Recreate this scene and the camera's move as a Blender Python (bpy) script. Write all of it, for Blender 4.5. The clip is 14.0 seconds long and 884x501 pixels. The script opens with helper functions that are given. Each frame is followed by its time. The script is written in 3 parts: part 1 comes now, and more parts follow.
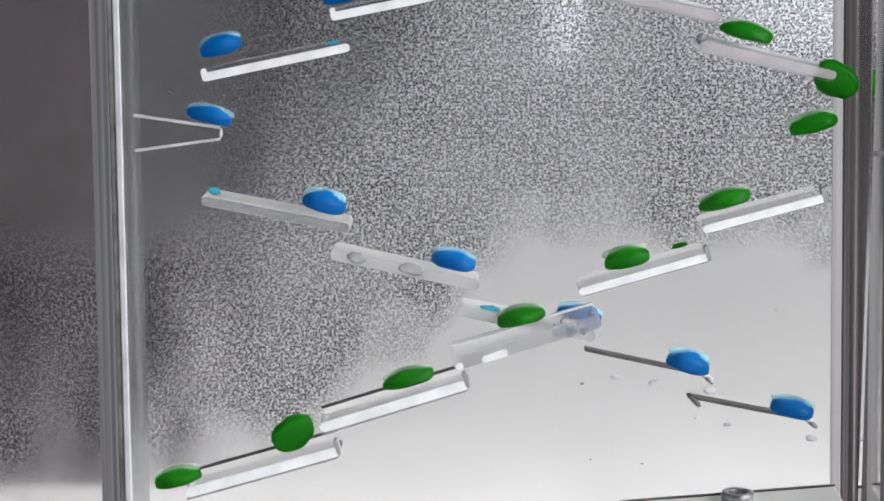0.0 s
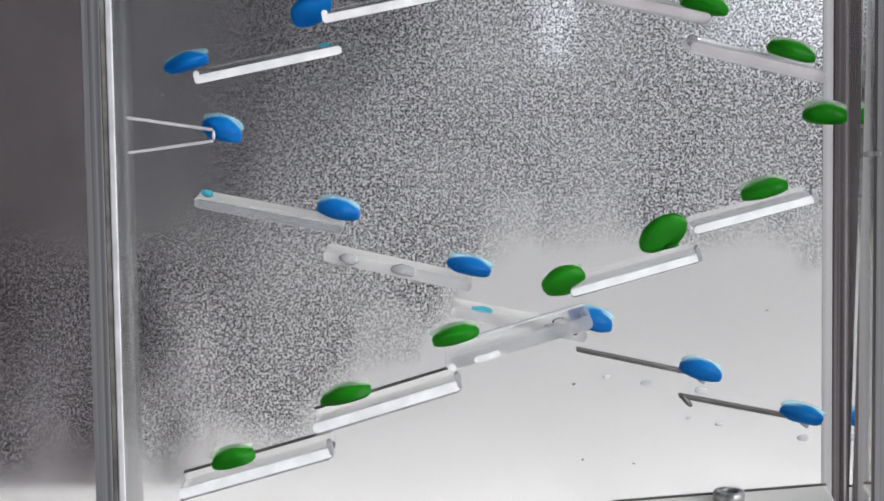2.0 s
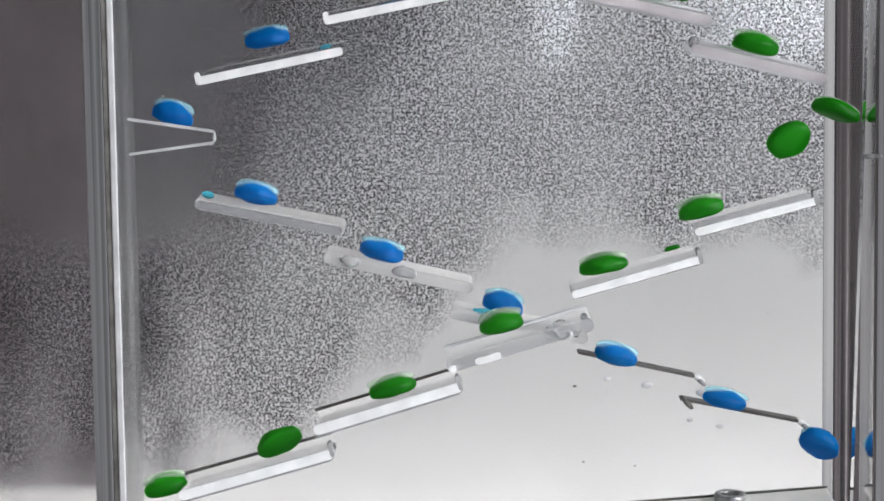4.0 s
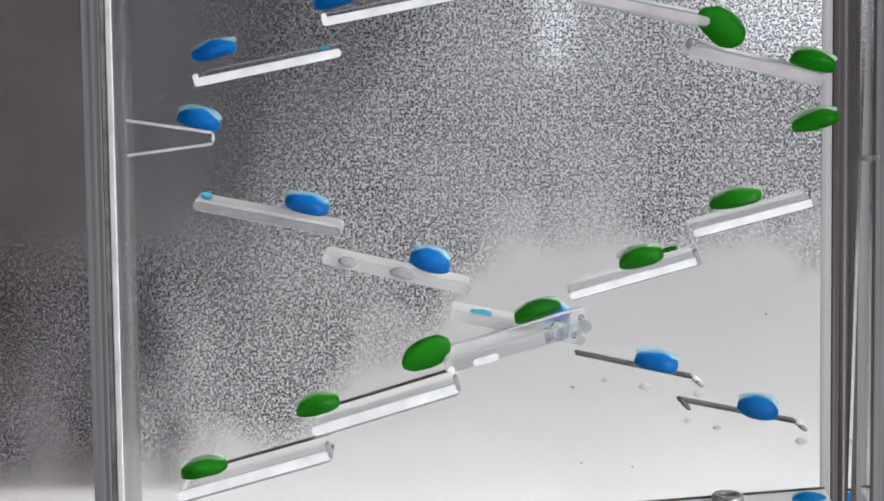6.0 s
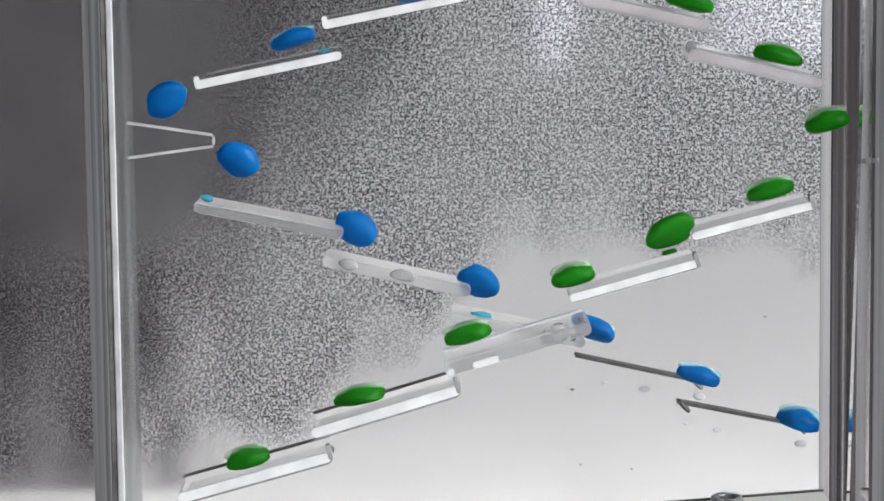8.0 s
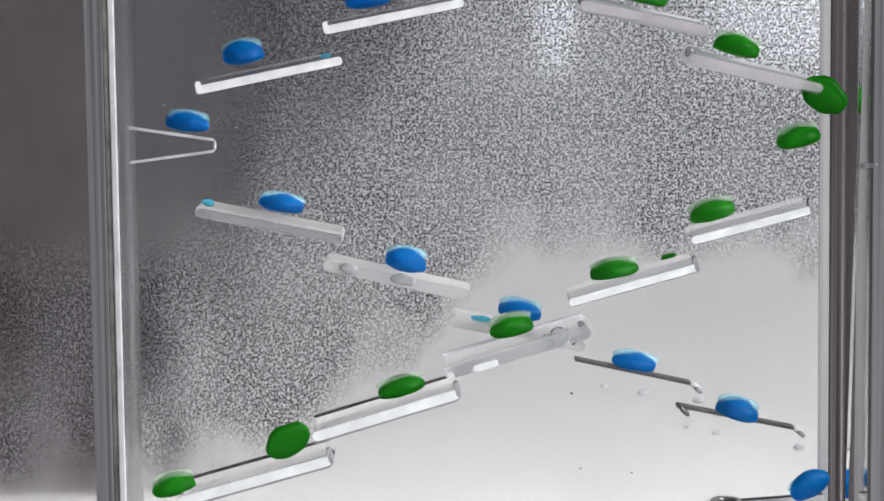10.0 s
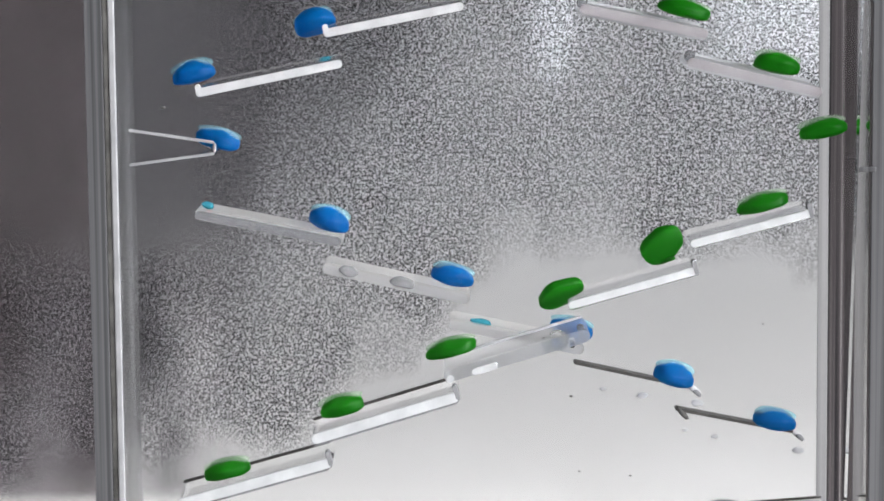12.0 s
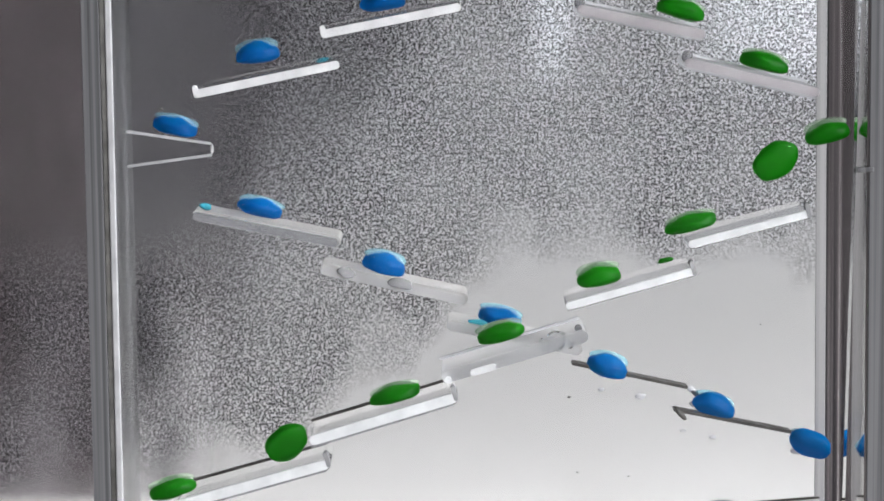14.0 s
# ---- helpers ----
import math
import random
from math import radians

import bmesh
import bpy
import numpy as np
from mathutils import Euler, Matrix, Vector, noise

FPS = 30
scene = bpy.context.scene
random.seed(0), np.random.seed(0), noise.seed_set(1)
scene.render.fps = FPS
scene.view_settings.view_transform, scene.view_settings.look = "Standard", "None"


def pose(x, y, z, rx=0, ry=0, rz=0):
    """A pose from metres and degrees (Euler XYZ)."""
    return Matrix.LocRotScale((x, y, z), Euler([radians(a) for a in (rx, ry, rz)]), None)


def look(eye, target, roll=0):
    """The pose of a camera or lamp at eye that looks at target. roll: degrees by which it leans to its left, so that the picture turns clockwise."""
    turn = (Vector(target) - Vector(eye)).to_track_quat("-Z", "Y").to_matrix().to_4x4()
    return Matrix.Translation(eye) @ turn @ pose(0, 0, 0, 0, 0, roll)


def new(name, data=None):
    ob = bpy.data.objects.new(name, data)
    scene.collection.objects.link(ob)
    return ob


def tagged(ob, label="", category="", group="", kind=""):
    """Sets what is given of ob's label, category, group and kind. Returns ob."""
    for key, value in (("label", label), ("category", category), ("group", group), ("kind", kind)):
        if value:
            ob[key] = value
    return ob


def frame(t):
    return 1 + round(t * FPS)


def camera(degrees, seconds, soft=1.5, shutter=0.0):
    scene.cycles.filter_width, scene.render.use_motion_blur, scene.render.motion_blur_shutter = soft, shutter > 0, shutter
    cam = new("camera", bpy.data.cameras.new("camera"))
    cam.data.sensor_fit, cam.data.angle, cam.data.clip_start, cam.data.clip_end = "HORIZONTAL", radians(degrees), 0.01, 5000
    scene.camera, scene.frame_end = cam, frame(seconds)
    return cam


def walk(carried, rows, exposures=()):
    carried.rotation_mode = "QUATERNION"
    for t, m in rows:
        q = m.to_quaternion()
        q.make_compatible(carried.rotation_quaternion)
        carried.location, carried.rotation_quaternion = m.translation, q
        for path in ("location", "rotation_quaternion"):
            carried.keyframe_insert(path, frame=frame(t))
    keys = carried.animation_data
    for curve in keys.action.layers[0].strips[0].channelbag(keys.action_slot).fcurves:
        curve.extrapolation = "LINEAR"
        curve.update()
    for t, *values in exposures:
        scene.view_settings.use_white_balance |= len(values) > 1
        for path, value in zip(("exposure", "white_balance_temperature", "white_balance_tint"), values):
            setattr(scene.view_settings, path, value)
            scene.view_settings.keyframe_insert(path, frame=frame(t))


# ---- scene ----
# ---------------------------------------------------------------- camera
MM = 0.001
cam = camera(24.0, 14.0, soft=1.6)
AIM = Vector((0.0, 0.0, 0.054425))
AXIS = Vector((0.0, math.cos(radians(9.6)), -math.sin(radians(9.6))))
# seconds, distance from AIM in mm, tilt, pan, roll in degrees
CAM = (
    (0.0, 228.57, 80.253, 0.250, -0.029),
    (0.5, 229.05, 80.261, 0.137, -0.142),
    (1.0, 229.07, 80.267, 0.095, -0.139),
    (1.5, 229.39, 80.283, 0.059, -0.159),
    (2.0, 229.42, 80.286, 0.029, -0.147),
    (2.5, 229.53, 80.325, 0.030, -0.066),
    (3.0, 229.24, 80.315, 0.051, -0.102),
    (5.5, 229.47, 80.380, 0.051, -0.043),
    (6.0, 229.56, 80.370, 0.002, -0.057),
    (6.5, 229.75, 80.383, -0.001, 0.004),
    (7.0, 230.01, 80.400, -0.024, -0.001),
    (7.5, 230.00, 80.400, -0.000, -0.000),
    (8.0, 230.07, 80.436, 0.002, 0.000),
    (10.5, 231.18, 80.571, 0.017, 0.012),
    (11.0, 231.05, 80.590, 0.017, 0.095),
    (11.5, 231.20, 80.616, -0.010, 0.082),
    (12.0, 231.35, 80.634, -0.007, 0.104),
    (12.5, 231.36, 80.652, 0.017, 0.110),
    (13.0, 231.60, 80.677, 0.000, 0.089),
    (13.5, 231.58, 80.684, -0.041, 0.035),
    (14.0, 231.25, 80.661, -0.070, 0.032),
)
walk(cam, [(t, pose(*(AIM - AXIS * (d * MM)), tilt, 0, pan) @ pose(0, 0, 0, 0, 0, roll)) for t, d, tilt, pan, roll in CAM])

# ---------------------------------------------------------------- light
world = bpy.data.worlds.new("sky")
scene.world = world
world.use_nodes = True
wn = world.node_tree
sky = wn.nodes.new("ShaderNodeTexSky")
sky.sky_type, sky.sun_disc = "NISHITA", False
sky.sun_elevation, sky.sun_rotation = radians(38), radians(200)
wn.links.new(sky.outputs[0], wn.nodes["Background"].inputs[0])
wn.nodes["Background"].inputs[1].default_value = 0.10
scene.view_settings.exposure = 0.08


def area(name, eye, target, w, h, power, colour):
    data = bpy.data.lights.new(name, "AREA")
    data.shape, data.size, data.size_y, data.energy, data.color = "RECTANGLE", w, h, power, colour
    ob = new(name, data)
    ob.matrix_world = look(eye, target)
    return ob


# unseen side lamp, added to brighten the toy and what stands behind it
area("side_key_light", (1.46, -0.95, 0.75), (0.0, 0.0, 0.05), 1.0, 1.1, 49.0, (0.985, 0.99, 1.0))
# weak fill from above, added without any fixture
area("overhead_fill", (-0.1, 0.15, 1.62), (0.0, 0.1, 0.0), 0.5, 0.9, 6.0, (0.985, 0.99, 1.0))


# ---------------------------------------------------------------- materials
def material(name, colour, rough=0.5, metal=0.0, trans=0.0, ior=1.45, coat=0.0, spec=0.5, sss=0.0):
    m = bpy.data.materials.new(name)
    m.use_nodes = True
    b = m.node_tree.nodes["Principled BSDF"]
    b.inputs["Base Color"].default_value = (*colour, 1)
    b.inputs["Roughness"].default_value = rough
    b.inputs["Metallic"].default_value = metal
    b.inputs["Transmission Weight"].default_value = trans
    b.inputs["IOR"].default_value = ior
    b.inputs["Coat Weight"].default_value = coat
    b.inputs["Coat Roughness"].default_value = 0.08
    b.inputs["Specular IOR Level"].default_value = spec
    b.inputs["Subsurface Weight"].default_value = sss
    b.inputs["Subsurface Radius"].default_value = (0.002, 0.002, 0.002)
    return m


def node(m, kind, **values):
    n = m.node_tree.nodes.new(kind)
    for k, v in values.items():
        n.inputs[k.replace("_", " ")].default_value = v
    return n


def link(m, a, b):
    m.node_tree.links.new(a, b)


def bsdf(m):
    return m.node_tree.nodes["Principled BSDF"]


def mottled(m, scale, low, high, detail=4.0, rough=None, edge=0.2):
    """Base colour that wanders between low and high."""
    co = node(m, "ShaderNodeTexCoord")
    tex = node(m, "ShaderNodeTexNoise", Scale=scale, Detail=detail)
    link(m, co.outputs["Object"], tex.inputs["Vector"])
    ramp = node(m, "ShaderNodeValToRGB")
    ramp.color_ramp.elements[0].position, ramp.color_ramp.elements[1].position = 0.5 - edge, 0.5 + edge
    ramp.color_ramp.elements[0].color, ramp.color_ramp.elements[1].color = (*low, 1), (*high, 1)
    link(m, tex.outputs["Fac"], ramp.inputs["Fac"])
    link(m, ramp.outputs["Color"], bsdf(m).inputs["Base Color"])
    if rough:
        span = node(m, "ShaderNodeMapRange", To_Min=rough[0], To_Max=rough[1])
        link(m, tex.outputs["Fac"], span.inputs["Value"])
        link(m, span.outputs["Result"], bsdf(m).inputs["Roughness"])
    return co, tex


def bumped(m, co, scale, strength, distance, detail=3.0):
    tex = node(m, "ShaderNodeTexNoise", Scale=scale, Detail=detail)
    link(m, co.outputs["Object"], tex.inputs["Vector"])
    bump = node(m, "ShaderNodeBump", Strength=strength, Distance=distance)
    link(m, tex.outputs["Fac"], bump.inputs["Height"])
    link(m, bump.outputs["Normal"], bsdf(m).inputs["Normal"])


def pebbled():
    """Clear pebbled glass: dense small bumps, their refracted light and dark painted as flecks."""
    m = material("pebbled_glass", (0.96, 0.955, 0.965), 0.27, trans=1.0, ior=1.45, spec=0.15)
    co = node(m, "ShaderNodeTexCoord")
    sep, flat = node(m, "ShaderNodeSeparateXYZ"), node(m, "ShaderNodeCombineXYZ")
    link(m, co.outputs["Object"], sep.inputs[0])
    link(m, sep.outputs["X"], flat.inputs["X"])
    link(m, sep.outputs["Z"], flat.inputs["Y"])

    def pattern(scale, detail):
        n = node(m, "ShaderNodeTexNoise", Scale=scale, Detail=detail)
        n.noise_dimensions = "2D"
        link(m, flat.outputs[0], n.inputs["Vector"])
        return n

    def calc(kind, a, b, c=None):
        n = node(m, "ShaderNodeMath")
        n.operation = kind
        for k, v in enumerate((a, b, c)):
            if v is None:
                continue
            if isinstance(v, float):
                n.inputs[k].default_value = v
            else:
                link(m, v, n.inputs[k])
        return n.outputs[0]

    def span(value, low, high, to_low, to_high):
        n = node(m, "ShaderNodeMapRange", From_Min=low, From_Max=high, To_Min=to_low, To_Max=to_high)
        link(m, value, n.inputs["Value"])
        return n.outputs["Result"]

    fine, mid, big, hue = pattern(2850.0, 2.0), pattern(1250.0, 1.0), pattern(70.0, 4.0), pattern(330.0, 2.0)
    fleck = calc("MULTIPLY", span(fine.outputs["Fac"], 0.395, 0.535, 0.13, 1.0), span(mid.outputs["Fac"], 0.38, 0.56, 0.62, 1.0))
    # relief and painted flecks fade below a bent line and towards one side
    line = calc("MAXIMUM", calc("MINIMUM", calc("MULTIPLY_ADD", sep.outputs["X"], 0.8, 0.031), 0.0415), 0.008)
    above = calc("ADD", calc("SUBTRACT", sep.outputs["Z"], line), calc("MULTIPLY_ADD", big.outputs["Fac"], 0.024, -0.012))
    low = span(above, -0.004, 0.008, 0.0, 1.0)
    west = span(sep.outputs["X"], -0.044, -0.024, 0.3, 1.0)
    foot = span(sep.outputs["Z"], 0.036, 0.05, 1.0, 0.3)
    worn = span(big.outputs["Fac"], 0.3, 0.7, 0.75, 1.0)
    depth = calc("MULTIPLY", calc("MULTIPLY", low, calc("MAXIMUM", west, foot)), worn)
    bump = node(m, "ShaderNodeBump", Distance=0.00006)
    link(m, calc("MULTIPLY", depth, 0.8), bump.inputs["Strength"])
    link(m, fine.outputs["Fac"], bump.inputs["Height"])
    link(m, bump.outputs["Normal"], bsdf(m).inputs["Normal"])

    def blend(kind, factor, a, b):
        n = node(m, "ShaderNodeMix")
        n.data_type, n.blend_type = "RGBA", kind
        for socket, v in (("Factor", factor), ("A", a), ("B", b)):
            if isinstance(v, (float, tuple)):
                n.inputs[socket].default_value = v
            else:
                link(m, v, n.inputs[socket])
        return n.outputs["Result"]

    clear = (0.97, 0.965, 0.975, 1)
    relief_shade = blend("MULTIPLY", 1.0, blend("SOFT_LIGHT", 0.6, (0.96, 0.945, 0.985, 1), hue.outputs["Color"]), fleck)
    link(m, blend("MIX", depth, clear, relief_shade), bsdf(m).inputs["Base Color"])
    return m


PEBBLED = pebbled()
WEDGE_CLEAR = material("wedge_acrylic", (0.985, 0.985, 0.985), 0.02, trans=1.0, ior=1.003)
DARK_CARD = material("dark_card", (0.07, 0.058, 0.066), 0.7)
_co, _ = mottled(DARK_CARD, 1050.0, (0.018, 0.013, 0.015), (0.1, 0.082, 0.089), detail=1.0, edge=0.09)


def lightened(m, co, light_tint, high):
    """Paints light as pale ragged upright smears over the lower part of a board."""
    grow, tall = node(m, "ShaderNodeVectorMath"), node(m, "ShaderNodeTexNoise", Scale=1.0, Detail=3.0)
    grow.operation = "MULTIPLY"
    grow.inputs[1].default_value = (95.0, 1.0, 26.0)
    ramp, mix = node(m, "ShaderNodeMapRange", From_Min=0.32, From_Max=0.68), node(m, "ShaderNodeMix")
    mix.data_type = "RGBA"
    mix.inputs["B"].default_value = (*light_tint, 1)
    zed, foot, both = node(m, "ShaderNodeSeparateXYZ"), node(m, "ShaderNodeMapRange", From_Min=high * 0.6, From_Max=high, To_Min=1.0, To_Max=0.0), node(m, "ShaderNodeMath")
    both.operation = "MULTIPLY"
    old = bsdf(m).inputs["Base Color"].links[0].from_socket
    link(m, co.outputs["Object"], grow.inputs[0])
    link(m, grow.outputs[0], tall.inputs["Vector"])
    link(m, tall.outputs["Fac"], ramp.inputs["Value"])
    link(m, co.outputs["Object"], zed.inputs[0])
    link(m, zed.outputs["Z"], foot.inputs["Value"])
    link(m, ramp.outputs["Result"], both.inputs[0])
    link(m, foot.outputs["Result"], both.inputs[1])
    link(m, both.outputs[0], mix.inputs["Factor"])
    link(m, old, mix.inputs["A"])
    link(m, mix.outputs["Result"], bsdf(m).inputs["Base Color"])


lightened(DARK_CARD, _co, (0.2, 0.19, 0.2), 0.045)
GREY_CARD = material("grey_card", (0.22, 0.2, 0.21), 0.7)
_co, _ = mottled(GREY_CARD, 900.0, (0.024, 0.0225, 0.0255), (0.088, 0.083, 0.09), detail=1.0, edge=0.1)
lightened(GREY_CARD, _co, (0.4, 0.39, 0.38), 0.05)
MID_CARD = material("light_grey_card", (0.2, 0.195, 0.2), 0.7)
mottled(MID_CARD, 40.0, (0.14, 0.14, 0.146), (0.25, 0.246, 0.254))
PALE = material("pale_edge", (0.5, 0.5, 0.52), 0.35)
mottled(PALE, 300.0, (0.42, 0.42, 0.44), (0.6, 0.6, 0.62))
SOFT_LINE = material("soft_edge_line", (0.3, 0.3, 0.31), 0.35)
mottled(SOFT_LINE, 300.0, (0.25, 0.25, 0.26), (0.38, 0.38, 0.39))
CYAN = material("cyan_residue", (0.1, 0.55, 0.7), 0.15, trans=0.75, ior=1.1)
CLOTH = material("white_cloth", (0.8, 0.8, 0.8), 0.9)
mottled(CLOTH, 6.0, (0.82, 0.82, 0.82), (0.88, 0.88, 0.88))
BRIGHT_PATCH = material("bright_patch_white", (0.5, 0.52, 0.53), 0.8)
mottled(BRIGHT_PATCH, 60.0, (0.66, 0.69, 0.7), (0.78, 0.8, 0.81))
CLEAR = material("clear_acrylic", (0.98, 0.985, 0.99), 0.0, trans=1.0, ior=1.12)
WALL_CLEAR = material("thick_clear_acrylic", (0.34, 0.345, 0.36), 0.15, trans=1.0, ior=1.3)
TUBE = material("pale_clear_tube", (0.87, 0.87, 0.88), 0.35, trans=0.9, ior=1.04)
RAMP_CLEAR = material("ramp_acrylic", (0.95, 0.95, 0.95), 0.22, trans=1.0, ior=1.05)
CLOUDY = material("cloudy_acrylic", (0.86, 0.86, 0.87), 0.3, trans=0.98, ior=1.06)

def streaked(name, low, high, rough, grow_by=(2100.0, 200.0, 9.0)):
    """Vertical streaks of refraction in a thick clear sheet's edge, put into the colour."""
    m = material(name, low, rough, coat=0.3)
    co = node(m, "ShaderNodeTexCoord")
    grow = node(m, "ShaderNodeVectorMath")
    grow.operation = "MULTIPLY"
    grow.inputs[1].default_value = grow_by
    link(m, co.outputs["Object"], grow.inputs[0])
    tex = node(m, "ShaderNodeTexNoise", Scale=1.0, Detail=3.0)
    link(m, grow.outputs[0], tex.inputs["Vector"])
    ramp = node(m, "ShaderNodeValToRGB")
    ramp.color_ramp.elements[0].position, ramp.color_ramp.elements[1].position = 0.35, 0.65
    ramp.color_ramp.elements[0].color, ramp.color_ramp.elements[1].color = (*low, 1), (*high, 1)
    link(m, tex.outputs["Fac"], ramp.inputs["Fac"])
    link(m, ramp.outputs["Color"], bsdf(m).inputs["Base Color"])
    return m


POST = streaked("dark_streaked_edge", (0.03, 0.026, 0.03), (0.2, 0.175, 0.18), 0.3)
MIRROR_EDGE = streaked("glossy_dark_edge", (0.04, 0.034, 0.036), (0.25, 0.22, 0.225), 0.06, grow_by=(300.0, 900.0, 9.0))
bsdf(MIRROR_EDGE).inputs["Metallic"].default_value = 0.25
bsdf(MIRROR_EDGE).inputs["Coat Weight"].default_value = 1.0
BAND = streaked("grey_streaked_edge", (0.08, 0.08, 0.086), (0.19, 0.19, 0.2), 0.4)
CORNER = streaked("pale_streaked_edge", (0.38, 0.372, 0.38), (0.52, 0.51, 0.52), 0.4)
DARK_LINE = material("dark_ramp_edge", (0.05, 0.045, 0.042), 0.4)
mottled(DARK_LINE, 500.0, (0.03, 0.028, 0.026), (0.09, 0.085, 0.08))
PLATE = material("milky_plate", (0.8, 0.79, 0.78), 0.35, trans=0.82, ior=1.1)
mottled(PLATE, 260.0, (0.72, 0.71, 0.7), (0.86, 0.85, 0.84))
MILKY = material("milky_acrylic", (0.75, 0.72, 0.73), 0.4, trans=0.8, ior=1.1)
mottled(MILKY, 300.0, (0.6, 0.56, 0.58), (0.76, 0.73, 0.74))
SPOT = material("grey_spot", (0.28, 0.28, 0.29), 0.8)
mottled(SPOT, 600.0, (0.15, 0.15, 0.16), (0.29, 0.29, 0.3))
# ramp edges that carry light inside: their brightness is put into the colour
LIT_WHITE = material("lit_white_edge", (0.85, 0.86, 0.87), 0.35, trans=0.3, ior=1.3)
mottled(LIT_WHITE, 420.0, (0.6, 0.61, 0.62), (0.8, 0.81, 0.82))
DIM_LIT_WHITE = material("dim_lit_edge", (0.77, 0.77, 0.78), 0.4, trans=0.2, ior=1.3)
mottled(DIM_LIT_WHITE, 380.0, (0.5, 0.5, 0.515), (0.68, 0.68, 0.69))
SMOKY = material("dark_mark", (0.2, 0.19, 0.18), 0.3, trans=0.35, ior=1.2)
mottled(SMOKY, 500.0, (0.13, 0.125, 0.12), (0.3, 0.29, 0.28))
BUBBLE = material("air_bubble", (0.93, 0.94, 0.95), 0.05, trans=1.0, ior=1.4)
GREYED_CLEAR = material("greyed_clear", (0.36, 0.36, 0.38), 0.25, trans=0.72, ior=1.2)
BLUE = material("blue_liquid", (0.0, 0.13, 0.43), 0.45, trans=0.6, ior=1.22, spec=0.1)
GREEN = material("green_liquid", (0.005, 0.19, 0.002), 0.45, trans=0.6, ior=1.22, spec=0.1)
# highlights of the drops as pale see-through bodies of their own
BLUE_HIGHLIGHT = material("pale_blue_highlight", (0.5, 0.86, 0.96), 0.08, trans=0.75, ior=1.03)
GREEN_HIGHLIGHT = material("pale_green_highlight", (0.72, 0.9, 0.7), 0.08, trans=0.8, ior=1.03)
TABLE = material("white_table", (0.78, 0.77, 0.77), 0.45)
_co, _ = mottled(TABLE, 30.0, (0.6, 0.59, 0.57), (0.69, 0.68, 0.66))
bumped(TABLE, _co, 700.0, 0.2, 0.0004)
PAINT = material("wall_paint", (0.22, 0.22, 0.23), 0.8)
_co, _ = mottled(PAINT, 3.0, (0.19, 0.19, 0.2), (0.26, 0.26, 0.265))
bumped(PAINT, _co, 180.0, 0.2, 0.002)
STEEL = material("dull_metal", (0.35, 0.35, 0.36), 0.3, metal=0.9)
mottled(STEEL, 900.0, (0.2, 0.2, 0.21), (0.5, 0.5, 0.5))
GREY_PLASTIC = material("grey_plastic", (0.4, 0.39, 0.41), 0.4)
mottled(GREY_PLASTIC, 200.0, (0.33, 0.32, 0.34), (0.46, 0.45, 0.47))


# ---------------------------------------------------------------- mesh helpers
def mesh_of(name, bm, mat, smooth=False):
    me = bpy.data.meshes.new(name)
    bmesh.ops.recalc_face_normals(bm, faces=bm.faces)
    bm.to_mesh(me)
    bm.free()
    me.materials.append(mat)
    if smooth:
        me.shade_smooth()
    return me


def part(name, bm, mat, parent=None, label="", smooth=False, shadow=True):
    ob = new(name, mesh_of(name, bm, mat, smooth))
    if parent:
        ob.parent = parent
    ob.visible_shadow = shadow
    return tagged(ob, label)


def box(x0, x1, y0, y1, z0, z1, bevel=0.0, segments=2):
    bm = bmesh.new()
    bmesh.ops.create_cube(bm, size=1.0)
    bmesh.ops.scale(bm, vec=(x1 - x0, y1 - y0, z1 - z0), verts=bm.verts)
    bmesh.ops.translate(bm, vec=((x0 + x1) / 2, (y0 + y1) / 2, (z0 + z1) / 2), verts=bm.verts)
    if bevel:
        bmesh.ops.bevel(bm, geom=bm.edges[:], offset=bevel, segments=segments, affect="EDGES", profile=0.5)
    return bm


def slab(outline, y0, y1, bevel=0.0):
    """An outline of (x, z) points, extruded from y0 to y1."""
    bm = bmesh.new()
    a = [bm.verts.new((x, y0, z)) for x, z in outline]
    b = [bm.verts.new((x, y1, z)) for x, z in outline]
    bm.faces.new(a)
    bm.faces.new(b[::-1])
    for i in range(len(a)):
        j = (i + 1) % len(a)
        bm.faces.new((a[j], a[i], b[i], b[j]))
    if bevel:
        edges = [e for e in bm.edges if abs(e.verts[0].co.y - e.verts[1].co.y) < 1e-7]
        bmesh.ops.bevel(bm, geom=edges, offset=bevel, segments=2, affect="EDGES", profile=0.5)
    return bm


def shell(x0, x1, y0, y1, z0, z1, t):
    """Four upright walls round a rectangle, t thick, in one mesh."""
    bm = bmesh.new()
    for a in (box(x0, x1, y0, y0 + t, z0, z1), box(x0, x1, y1 - t, y1, z0, z1), box(x0, x0 + t, y0 + t, y1 - t, z0, z1), box(x1 - t, x1, y0 + t, y1 - t, z0, z1)):
        me = bpy.data.meshes.new("wall")
        a.to_mesh(me)
        a.free()
        bm.from_mesh(me)
        bpy.data.meshes.remove(me)
    return bm


def stadium(length, height, radius, steps=5):
    """A bar's outline with rounded ends, from x = 0, hung below z = 0."""
    pts = []
    for cx, cz, start in ((length - radius, -radius, 0), (radius, -radius, 90), (radius, radius - height, 180), (length - radius, radius - height, 270)):
        for k in range(steps + 1):
            a = radians(start + 90 * k / steps)
            pts.append((cx + radius * math.cos(a), cz + radius * math.sin(a)))
    return pts


